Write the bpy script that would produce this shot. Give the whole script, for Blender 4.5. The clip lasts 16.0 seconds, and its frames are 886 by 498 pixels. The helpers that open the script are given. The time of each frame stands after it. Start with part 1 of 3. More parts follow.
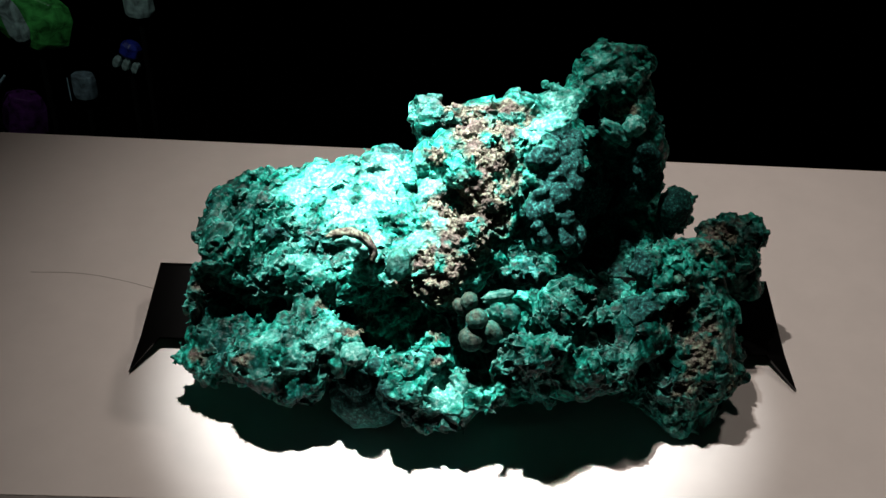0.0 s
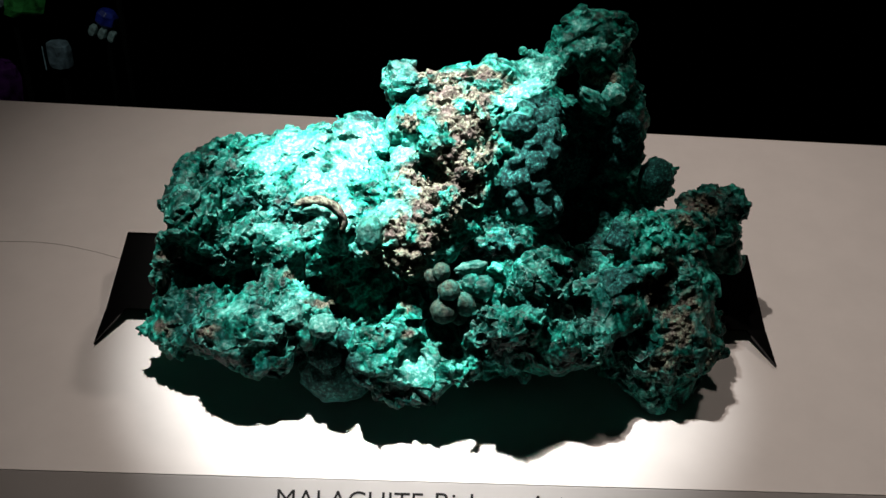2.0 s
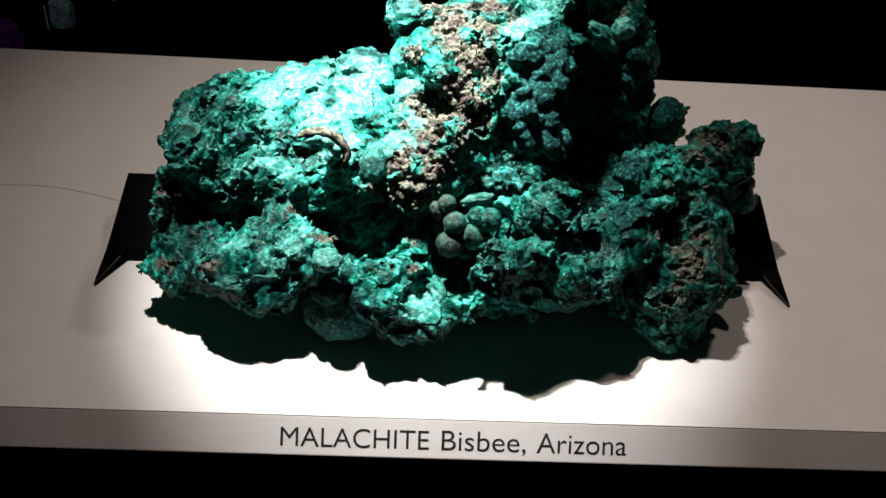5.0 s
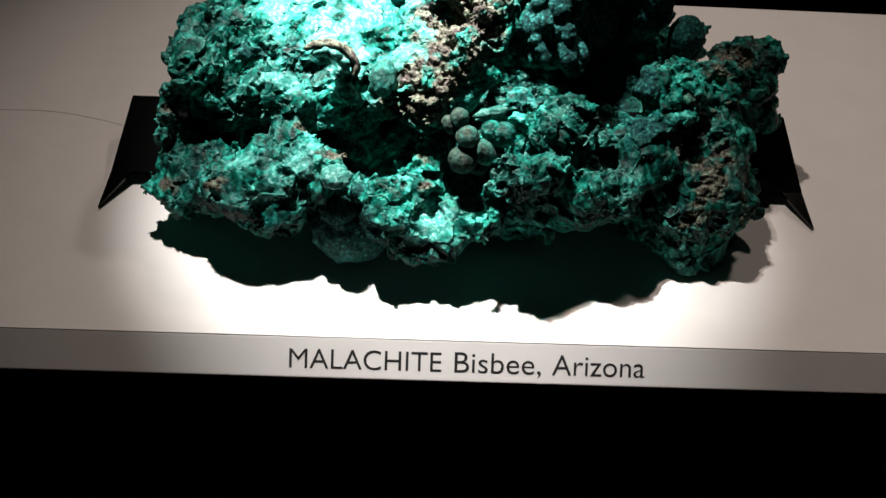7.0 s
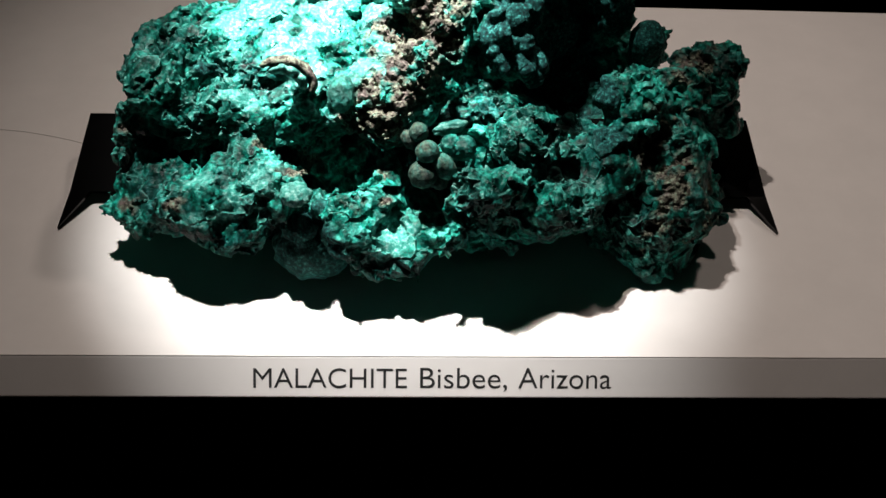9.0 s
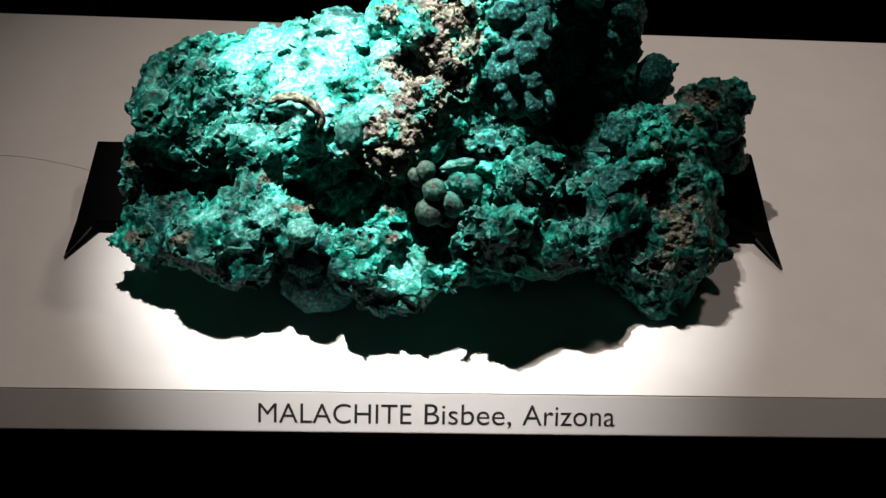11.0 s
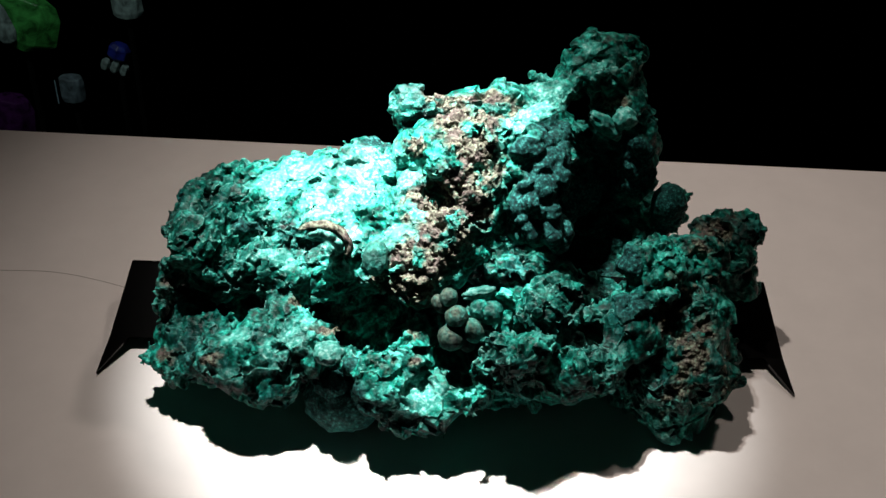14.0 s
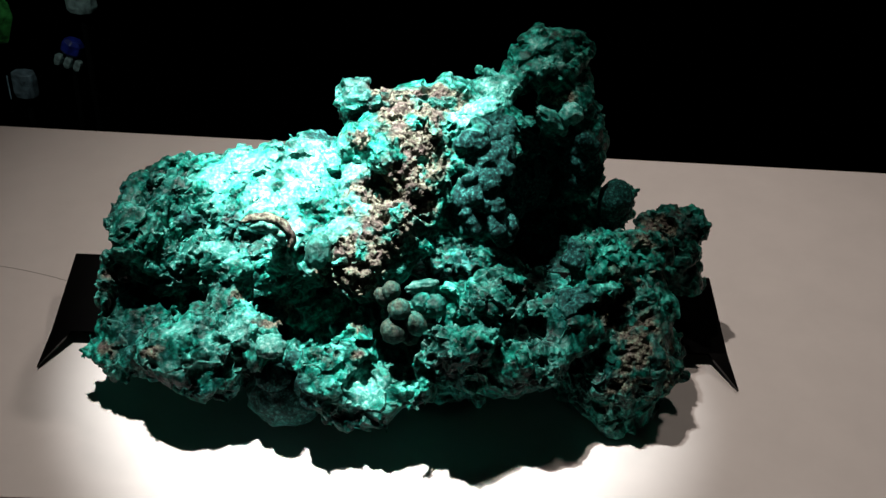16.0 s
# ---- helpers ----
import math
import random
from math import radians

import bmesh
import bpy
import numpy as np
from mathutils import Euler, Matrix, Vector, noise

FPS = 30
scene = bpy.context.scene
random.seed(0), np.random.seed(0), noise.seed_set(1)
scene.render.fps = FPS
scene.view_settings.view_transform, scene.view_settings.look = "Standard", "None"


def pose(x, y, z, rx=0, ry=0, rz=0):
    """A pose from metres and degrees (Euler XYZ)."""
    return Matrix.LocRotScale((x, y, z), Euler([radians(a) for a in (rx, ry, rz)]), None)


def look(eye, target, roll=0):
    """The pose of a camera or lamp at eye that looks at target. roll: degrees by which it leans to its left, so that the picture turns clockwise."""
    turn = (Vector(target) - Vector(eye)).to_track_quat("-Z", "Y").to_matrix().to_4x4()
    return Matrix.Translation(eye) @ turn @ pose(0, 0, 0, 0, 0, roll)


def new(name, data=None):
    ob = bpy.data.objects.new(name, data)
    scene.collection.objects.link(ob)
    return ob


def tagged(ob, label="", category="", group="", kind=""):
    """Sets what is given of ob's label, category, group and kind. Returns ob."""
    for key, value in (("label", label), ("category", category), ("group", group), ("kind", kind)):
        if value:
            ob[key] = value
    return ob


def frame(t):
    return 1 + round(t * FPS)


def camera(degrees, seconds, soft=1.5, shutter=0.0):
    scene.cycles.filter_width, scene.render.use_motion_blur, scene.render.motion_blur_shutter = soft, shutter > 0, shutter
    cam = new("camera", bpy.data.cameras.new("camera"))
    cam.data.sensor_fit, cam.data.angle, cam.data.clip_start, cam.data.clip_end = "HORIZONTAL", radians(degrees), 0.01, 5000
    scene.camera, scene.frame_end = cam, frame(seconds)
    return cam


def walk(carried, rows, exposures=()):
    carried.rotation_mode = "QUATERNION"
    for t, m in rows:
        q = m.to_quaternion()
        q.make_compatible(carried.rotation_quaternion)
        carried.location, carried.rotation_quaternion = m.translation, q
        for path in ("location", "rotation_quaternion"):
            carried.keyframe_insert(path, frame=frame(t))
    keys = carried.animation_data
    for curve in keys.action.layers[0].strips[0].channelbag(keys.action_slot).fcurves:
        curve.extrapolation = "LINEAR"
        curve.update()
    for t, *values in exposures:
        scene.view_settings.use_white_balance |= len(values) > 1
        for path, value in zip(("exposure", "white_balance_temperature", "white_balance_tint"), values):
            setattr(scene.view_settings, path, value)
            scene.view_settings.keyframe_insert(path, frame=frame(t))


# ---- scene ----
cam = camera(42.7, 16.0)
PATH = [
    (0, (-0.036, -0.548, 0.576), (0.018, 0.988, -0.705), 3.1),
    (0.5, (-0.03, -0.541, 0.577), (0.034, 0.973, -0.727), 3.5),
    (1, (-0.032, -0.542, 0.573), (0.043, 0.985, -0.716), 3.9),
    (1.5, (-0.031, -0.542, 0.57), (0.041, 0.984, -0.722), 3.9),
    (2, (-0.024, -0.537, 0.56), (0.048, 0.974, -0.748), 3.9),
    (2.5, (-0.017, -0.534, 0.556), (0.055, 0.97, -0.76), 4.0),
    (3, (-0.025, -0.534, 0.561), (0.052, 0.991, -0.73), 4.1),
    (3.5, (-0.024, -0.534, 0.558), (0.05, 0.99, -0.735), 4.0),
    (4, (-0.02, -0.539, 0.542), (0.045, 0.971, -0.768), 3.7),
    (6.5, (-0.023, -0.55, 0.505), (0.029, 0.928, -0.842), 3.1),
    (7, (-0.018, -0.551, 0.491), (0.016, 0.904, -0.88), 2.7),
    (7.5, (-0.016, -0.545, 0.499), (0.025, 0.904, -0.879), 2.8),
    (8, (-0.014, -0.539, 0.509), (0.031, 0.892, -0.888), 1.8),
    (8.5, (-0.008, -0.54, 0.497), (0.054, 0.905, -0.885), 2.0),
    (11, (-0.012, -0.524, 0.516), (0.058, 0.917, -0.868), 2.9),
    (11.5, (-0.016, -0.527, 0.52), (0.04, 0.949, -0.829), 2.9),
    (12, (-0.012, -0.522, 0.527), (0.034, 0.97, -0.804), 2.8),
    (12.5, (-0.01, -0.521, 0.53), (0.033, 0.985, -0.785), 2.9),
    (13, (-0.013, -0.523, 0.533), (0.028, 1.002, -0.76), 3.1),
    (13.5, (-0.026, -0.53, 0.542), (0.003, 1.018, -0.724), 2.8),
    (14, (-0.017, -0.532, 0.544), (0.021, 1.025, -0.711), 2.9),
    (14.5, (-0.011, -0.533, 0.543), (0.046, 1.023, -0.712), 3.5),
    (15, (-0.007, -0.534, 0.543), (0.062, 1.026, -0.705), 3.7),
    (15.5, (-0.001, -0.535, 0.543), (0.095, 1.026, -0.704), 4.3),
    (16, (-0.002, -0.535, 0.539), (0.092, 1.026, -0.708), 4.4),
]
walk(cam, [(t, look(eye, target, roll)) for t, eye, target, roll in PATH])


# ---- light ----
def lamp(name, kind, eye, target, power, colour, size, cone=None, blend=0.5):
    data = bpy.data.lights.new(name, kind)
    data.energy, data.color = power, colour
    if kind == "SPOT":
        data.shadow_soft_size, data.spot_size, data.spot_blend = size, radians(cone), blend
    else:
        data.shape, data.size = "DISK", size
    ob = new(name, data)
    ob.matrix_world = look(eye, target)
    return ob


world = bpy.data.worlds.new("dark_gallery")
scene.world = world
world.use_nodes = True
world.node_tree.nodes["Background"].inputs[0].default_value = (0.9, 0.85, 0.8, 1)
world.node_tree.nodes["Background"].inputs[1].default_value = 0.0002
lamp("key_spot", "SPOT", (-0.24, 0.19, 1.14), (-0.024, 0.030, 0.07), 172, (1.0, 0.98, 0.95), 0.008, 22, 1.0)
lamp("narrow_spot", "SPOT", (-0.20, 0.25, 1.16), (-0.036, 0.072, 0.13), 410, (1.0, 0.98, 0.97), 0.008, 13, 1.0)
lamp("case_spot", "SPOT", (-0.24, 0.20, 1.30), (0.16, 0.05, 0.0), 27, (1.0, 0.86, 0.77), 0.012, 54, 1.0)
lamp("far_spot", "SPOT", (0.62, 0.75, 1.45), (0.09, 0.08, 0.0), 14, (1.0, 0.84, 0.74), 0.06, 46, 1.0)
# added faint fill for the shadows and front faces, not a lamp of the gallery
lamp("front_fill", "AREA", (-0.9, -1.3, 1.7), (0.1, 0.0, 0.05), 0.04, (1.0, 0.88, 0.78), 0.35)


# ---- materials ----
def material(name):
    m = bpy.data.materials.new(name)
    m.use_nodes = True
    t = m.node_tree
    return m, t, t.nodes["Principled BSDF"]


def ramp(tree, source, stops):
    n = tree.nodes.new("ShaderNodeValToRGB")
    e = n.color_ramp.elements
    while len(e) < len(stops):
        e.new(0.5)
    for q, (p, c) in zip(e, stops):
        q.position, q.color = p, (*c, 1)
    tree.links.new(source, n.inputs[0])
    return n.outputs[0]


def noise_of(tree, vector, scale, detail=6.0, rough=0.6, distortion=0.0):
    n = tree.nodes.new("ShaderNodeTexNoise")
    n.inputs["Scale"].default_value, n.inputs["Detail"].default_value = scale, detail
    n.inputs["Roughness"].default_value, n.inputs["Distortion"].default_value = rough, distortion
    tree.links.new(vector, n.inputs["Vector"])
    return n.outputs["Fac"]


def mix(tree, fac, a, b, how="MIX"):
    n = tree.nodes.new("ShaderNodeMix")
    n.data_type, n.blend_type = "RGBA", how
    for v, slot in ((fac, 0), (a, 6), (b, 7)):
        if isinstance(v, (int, float)):
            n.inputs[slot].default_value = v
        elif isinstance(v, tuple):
            n.inputs[slot].default_value = (*v, 1)
        else:
            tree.links.new(v, n.inputs[slot])
    return n.outputs[2]


def bump(tree, shader, height, strength, distance):
    n = tree.nodes.new("ShaderNodeBump")
    n.inputs["Strength"].default_value, n.inputs["Distance"].default_value = strength, distance
    tree.links.new(height, n.inputs["Height"])
    tree.links.new(n.outputs[0], shader.inputs["Normal"])


def plain(name, colour, rough, grain=0.15, scale=40.0, relief=0.1, metal=0.0, spec=0.5):
    m, t, s = material(name)
    where = t.nodes.new("ShaderNodeTexCoord").outputs["Object"]
    n = noise_of(t, where, scale)
    big = noise_of(t, where, scale * 0.12, 3)
    dark, light = tuple(c * (1 - grain) for c in colour), tuple(min(1, c * (1 + grain)) for c in colour)
    a = ramp(t, n, ((0.3, dark), (0.7, light)))
    b = ramp(t, big, ((0.3, tuple(1 - grain * 0.6 for _ in range(3))), (0.7, (1, 1, 1))))
    t.links.new(mix(t, 1.0, a, b, "MULTIPLY"), s.inputs["Base Color"])
    s.inputs["Roughness"].default_value, s.inputs["Metallic"].default_value = rough, metal
    s.inputs["Specular IOR Level"].default_value = spec
    bump(t, s, n, relief, 0.0005)
    return m


def mineral(name, zoned=True):
    """Malachite; the mesh's zone attribute says where it is brown matrix (red), velvety (green) or pale, partly as
    painted highlight (blue).
    """
    m, t, s = material(name)
    where = t.nodes.new("ShaderNodeTexCoord").outputs["Object"]
    fine, mid = noise_of(t, where, 420, 8, 0.65), noise_of(t, where, 75, 6, 0.6, 0.6)
    band = t.nodes.new("ShaderNodeTexWave")
    band.wave_type, band.rings_direction = "RINGS", "SPHERICAL"
    band.inputs["Scale"].default_value, band.inputs["Distortion"].default_value = 60, 7
    band.inputs["Detail"].default_value, band.inputs["Detail Scale"].default_value = 3, 1.6
    t.links.new(where, band.inputs["Vector"])
    tone = t.nodes.new("ShaderNodeMath")
    tone.operation = "MULTIPLY_ADD"
    t.links.new(band.outputs["Fac"], tone.inputs[0])
    tone.inputs[1].default_value = 0.22
    t.links.new(mid, tone.inputs[2])
    green = ramp(t, tone.outputs[0], ((0.36, (0.001, 0.016, 0.013)), (0.50, (0.002, 0.075, 0.052)), (0.64, (0.004, 0.19, 0.138)), (0.84, (0.06, 0.38, 0.31))))
    patch = ramp(t, noise_of(t, where, 26, 4, 0.55, 0.5), ((0.36, (0.20, 0.25, 0.28)), (0.50, (0.75, 0.80, 0.80)), (0.62, (1.3, 1.2, 1.2))))
    green = mix(t, 1.0, green, patch, "MULTIPLY")
    attr = t.nodes.new("ShaderNodeAttribute")
    attr.attribute_name = "zone"
    split = t.nodes.new("ShaderNodeSeparateColor")
    t.links.new(attr.outputs["Color"], split.inputs[0])
    cell = t.nodes.new("ShaderNodeAttribute")
    cell.attribute_name = "shade"
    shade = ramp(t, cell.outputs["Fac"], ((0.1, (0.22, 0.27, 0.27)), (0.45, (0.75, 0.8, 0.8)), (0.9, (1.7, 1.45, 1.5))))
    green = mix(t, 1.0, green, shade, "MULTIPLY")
    warp = t.nodes.new("ShaderNodeTexNoise")
    warp.inputs["Scale"].default_value, warp.inputs["Detail"].default_value = 150, 3
    t.links.new(where, warp.inputs["Vector"])
    bent = t.nodes.new("ShaderNodeVectorMath")
    bent.operation = "MULTIPLY_ADD"
    t.links.new(warp.outputs["Color"], bent.inputs[0])
    bent.inputs[1].default_value = (0.006, 0.006, 0.006)
    t.links.new(where, bent.inputs[2])
    flake = t.nodes.new("ShaderNodeTexVoronoi")
    flake.inputs["Scale"].default_value = 210
    t.links.new(bent.outputs[0], flake.inputs["Vector"])
    one = t.nodes.new("ShaderNodeSeparateColor")
    t.links.new(flake.outputs["Color"], one.inputs[0])
    green = mix(t, 1.0, green, ramp(t, one.outputs[0], ((0.0, (0.30, 0.36, 0.36)), (0.5, (0.85, 0.9, 0.9)), (1.0, (1.6, 1.4, 1.4)))), "MULTIPLY")
    speck = ramp(t, noise_of(t, bent.outputs[0], 520, 4, 0.7), ((0.36, (0.45, 0.5, 0.5)), (0.5, (1.0, 1.0, 1.0)), (0.63, (1.75, 1.55, 1.55))))
    green = mix(t, 1.0, green, speck, "MULTIPLY")
    # pale malachite, whitened further to stand in for blown-out highlights
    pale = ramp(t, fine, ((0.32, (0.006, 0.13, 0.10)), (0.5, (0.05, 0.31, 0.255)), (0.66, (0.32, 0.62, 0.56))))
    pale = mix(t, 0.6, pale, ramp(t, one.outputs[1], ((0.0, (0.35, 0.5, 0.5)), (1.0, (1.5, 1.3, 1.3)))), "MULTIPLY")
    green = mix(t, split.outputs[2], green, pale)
    velvet = ramp(t, fine, ((0.38, (0.001, 0.008, 0.008)), (0.53, (0.004, 0.042, 0.038)), (0.66, (0.035, 0.19, 0.17))))
    green = mix(t, split.outputs[1], green, velvet)
    rust = ramp(t, noise_of(t, where, 330, 8, 0.8, 0.3), ((0.36, (0.010, 0.008, 0.006)), (0.44, (0.030, 0.026, 0.021)), (0.51, (0.088, 0.085, 0.064)), (0.57, (0.19, 0.205, 0.15)), (0.63, (0.03, 0.17, 0.12))))
    plum = ramp(t, noise_of(t, where, 300, 6, 0.75), ((0.37, (0.010, 0.007, 0.007)), (0.5, (0.048, 0.035, 0.033)), (0.62, (0.14, 0.115, 0.105))))
    rust = mix(t, ramp(t, noise_of(t, where, 60, 3, 0.5), ((0.50, (0, 0, 0)), (0.60, (0.8, 0.8, 0.8)))), rust, plum)
    colour = mix(t, split.outputs[0], green, rust)
    t.links.new(colour, s.inputs["Base Color"])
    dull = mix(t, split.outputs[1], mix(t, split.outputs[0], (0.38, 0.38, 0.38), (0.9, 0.9, 0.9)), (0.9, 0.9, 0.9))
    t.links.new(dull, s.inputs["Roughness"])
    s.inputs["Specular IOR Level"].default_value = 0.13
    chip = t.nodes.new("ShaderNodeTexVoronoi")
    chip.inputs["Scale"].default_value = 330
    t.links.new(where, chip.inputs["Vector"])
    relief = t.nodes.new("ShaderNodeMath")
    relief.operation = "MULTIPLY_ADD"
    t.links.new(chip.outputs["Distance"], relief.inputs[0])
    relief.inputs[1].default_value = -0.45
    t.links.new(fine, relief.inputs[2])
    bump(t, s, relief.outputs[0], 0.55, 0.0015)
    return m


MALACHITE = mineral("malachite")
SLAB = plain("white_painted_board", (0.74, 0.71, 0.69), 0.55, 0.03, 30, 0.06)
BLACK = plain("matt_black_board", (0.004, 0.004, 0.004), 0.9, 0.3, 25, 0.1, spec=0.05)
ACRYLIC = plain("black_acrylic", (0.002, 0.002, 0.002), 0.10, 0.2, 60, 0.0, spec=0.12)
INK = plain("black_ink", (0.012, 0.012, 0.012), 0.6, 0.2, 80, 0.0)


# ---- mesh helpers ----
def part(name, bm, mat, parent=None, label=""):
    me = bpy.data.meshes.new(name)
    bm.to_mesh(me)
    bm.free()
    me.materials.append(mat)
    ob = new(name, me)
    ob.parent = parent
    if label:
        ob["label"] = label
    return ob


def box(x0, x1, y0, y1, z0, z1, edge=0.0):
    bm = bmesh.new()
    bmesh.ops.create_cube(bm, size=1.0, matrix=Matrix.LocRotScale(((x0 + x1) / 2, (y0 + y1) / 2, (z0 + z1) / 2), None, (x1 - x0, y1 - y0, z1 - z0)))
    if edge:
        bmesh.ops.bevel(bm, geom=bm.edges[:], offset=edge, segments=2, affect="EDGES", profile=0.5)
    return bm


def prism(points, offset):
    """A solid from a flat outline and the way by which it is thickened."""
    bm = bmesh.new()
    f = bm.faces.new([bm.verts.new(p) for p in points])
    top = bmesh.ops.extrude_face_region(bm, geom=[f])
    bmesh.ops.translate(bm, verts=[v for v in top["geom"] if isinstance(v, bmesh.types.BMVert)], vec=offset)
    bmesh.ops.recalc_face_normals(bm, faces=bm.faces[:])
    return bm


# ---- the display: bevelled white board on a black plinth in a dark case ----
def board():
    bm = bmesh.new()
    y0, y1, x0, x1 = -0.108, 0.277, -0.402, 0.46
    side = [(y0, 0.0), (y0 - 0.0145, -0.0185), (y0 - 0.0145, -0.0200), (y1, -0.0200), (y1, 0.0)]
    skew = lambda y, x: y - 0.0184 * x if y > 0.1 else y  # the back edge runs a little askew
    a = [bm.verts.new((x0 - (0.012 if z < -0.001 else 0), skew(y, x0), z)) for y, z in side]
    b = [bm.verts.new((x1 + (0.012 if z < -0.001 else 0), skew(y, x1), z)) for y, z in side]
    for i in range(5):
        j = (i + 1) % 5
        bm.faces.new((a[i], a[j], b[j], b[i]))
    bm.faces.new(a[::-1]), bm.faces.new(b)
    bmesh.ops.recalc_face_normals(bm, faces=bm.faces[:])
    bmesh.ops.bevel(bm, geom=bm.edges[:], offset=0.0006, segments=2, affect="EDGES", profile=0.5)
    return part("display_board", bm, SLAB)


slab = tagged(board(), "white painted display board with a bevelled front edge", "display board", kind="structure")
tagged(part("trim", box(-0.400, 0.458, -0.1078, -0.1062, 0.0001, 0.0006, 0.0001), SLAB), "thin raised lip along the board's front edge", "trim", kind="structure")
tagged(part("plinth", box(-0.39, 0.45, -0.095, 0.265, -1.0, -0.0205, 0.002), BLACK), "matt black plinth under the white board", "plinth", kind="structure")
tagged(part("floor", box(-3.0, 3.0, -3.0, 3.0, -1.06, -1.0), BLACK), "dark gallery floor", "floor", kind="structure")
tagged(part("wall_north", box(-3.0, 3.0, 3.0, 3.1, -1.0, 2.2), BLACK), "unlit black gallery wall", "wall", kind="structure")
tagged(part("wall_south", box(-3.0, 3.0, -3.1, -3.0, -1.0, 2.2), BLACK), "unlit black gallery wall", "wall", kind="structure")
tagged(part("wall_east", box(3.0, 3.1, -3.1, 3.1, -1.0, 2.2), BLACK), "unlit black gallery wall", "wall", kind="structure")
tagged(part("wall_west", box(-3.1, -3.0, -3.1, 3.1, -1.0, 2.2), BLACK), "unlit black gallery wall", "wall", kind="structure")
tagged(part("ceiling", box(-3.1, 3.1, -3.1, 3.1, 2.2, 2.3), BLACK), "unlit black gallery ceiling", "ceiling", kind="structure")


def caption():
    """The printed caption on the bevel, word by word."""
    n = Vector((0, -0.0185, 0.0145)).normalized()
    up = Vector((0, 0.0145, 0.0185)).normalized()
    base = Vector((-0.0012, -0.108, 0)) + Vector((0, -0.0145, -0.0185)) * 0.775 + n * 0.00012
    root = tagged(new("caption"), "black printed caption naming the mineral and its source", "lettering")
    root.matrix_world = Matrix.Translation(base) @ Matrix((Vector((1, 0, 0)), up, n)).transposed().to_4x4()
    for text, x, wide, size in (("MALACHITE", -0.0930, 0.0886, 0.0168), ("Bisbee,", 0.0032, 0.0506, 0.0176), ("Arizona", 0.0603, 0.0542, 0.0176)):
        cu = bpy.data.curves.new("word", "FONT")
        cu.body, cu.size, cu.extrude, cu.offset = text, size, 0.00004, -0.00005
        tmp = new("word_curve", cu)
        bpy.context.view_layer.update()
        me = bpy.data.meshes.new_from_object(tmp.evaluated_get(bpy.context.evaluated_depsgraph_get()))
        bpy.data.objects.remove(tmp)
        xs = [v.co.x for v in me.vertices]
        me.transform(Matrix.Translation((x, 0, 0)) @ Matrix.Diagonal((wide / (max(xs) - min(xs)), 1, 1, 1)) @ Matrix.Translation((-min(xs), 0, 0)))
        me.materials.append(INK)
        new("word", me).parent = root


caption()


# ---- the stand: bent black acrylic with pointed feet ----
def stand():
    root = tagged(new("acrylic_stand"), "glossy black bent acrylic stand under the mineral", "display stand")
    root.location = (0.0035, 0.0, 0.0)
    th = (0, 0.0015, -0.003)
    back, fold = (0.077, 0.031), (0.0245, 0.0098)
    xb, xf = 0.2225, 0.2285
    part("plate", prism([(-xf, *fold), (xf, *fold), (xb, *back), (-xb, *back)], th), ACRYLIC, root)
    for s in (-1, 1):
        part("foot", prism([(s * xf, *fold), (s * (xf - 0.013), *fold), (s * 0.2320, -0.0035, 0.0030)], th), ACRYLIC, root)
    part("back_leg", prism([(-xb, *back), (xb, *back), (xb, 0.085, 0.0), (-xb, 0.085, 0.0)], (0, 0.003, 0.0)), ACRYLIC, root)
    return root


stand()

# ---- the mineral: ellipsoid masses, x y z, half width, half depth ----
MASSES = []
MASSES.append([  # left shoulder
    (-0.156, 0.055, 0.084, 0.026, 0.029), (-0.121, 0.072, 0.084, 0.034, 0.031), (-0.085, 0.068, 0.089, 0.037, 0.032),
    (-0.055, 0.095, 0.101, 0.024, 0.025), (-0.161, 0.030, 0.092, 0.017, 0.021), (-0.107, 0.095, 0.092, 0.028, 0.015),
    (-0.155, 0.088, 0.087, 0.022, 0.014), (-0.086, 0.090, 0.104, 0.020, 0.016),
])
MASSES.append([  # left brow
    (-0.142, 0.022, 0.072, 0.034, 0.016), (-0.099, 0.015, 0.086, 0.034, 0.019), (-0.054, 0.012, 0.095, 0.030, 0.022),
    (-0.070, 0.035, 0.094, 0.036, 0.025), (-0.087, 0.005, 0.075, 0.022, 0.010),
])
MASSES.append([  # left foot
    (-0.121, -0.034, 0.052, 0.029, 0.019), (-0.173, 0.015, 0.040, 0.013, 0.020), (-0.174, -0.015, 0.030, 0.016, 0.014),
    (-0.145, -0.028, 0.039, 0.016, 0.013), (-0.114, -0.042, 0.039, 0.024, 0.015), (-0.084, -0.030, 0.063, 0.019, 0.014),
    (-0.100, -0.015, 0.068, 0.026, 0.010), (-0.178, 0.010, 0.071, 0.005, 0.007), (-0.152, -0.005, 0.045, 0.015, 0.011),
])
MASSES.append([  # front belly
    (-0.061, -0.030, 0.018, 0.020, 0.016), (-0.061, -0.026, 0.041, 0.018, 0.013), (-0.017, -0.052, 0.034, 0.030, 0.020),
    (-0.038, -0.054, 0.049, 0.013, 0.015), (0.012, -0.052, 0.047, 0.020, 0.016), (-0.021, -0.022, 0.058, 0.015, 0.015),
    (0.021, -0.016, 0.072, 0.018, 0.016), (0.041, -0.054, 0.077, 0.023, 0.015), (0.078, -0.044, 0.061, 0.029, 0.015),
    (-0.046, 0.010, 0.051, 0.031, 0.019), (-0.029, -0.045, 0.061, 0.018, 0.011),
])
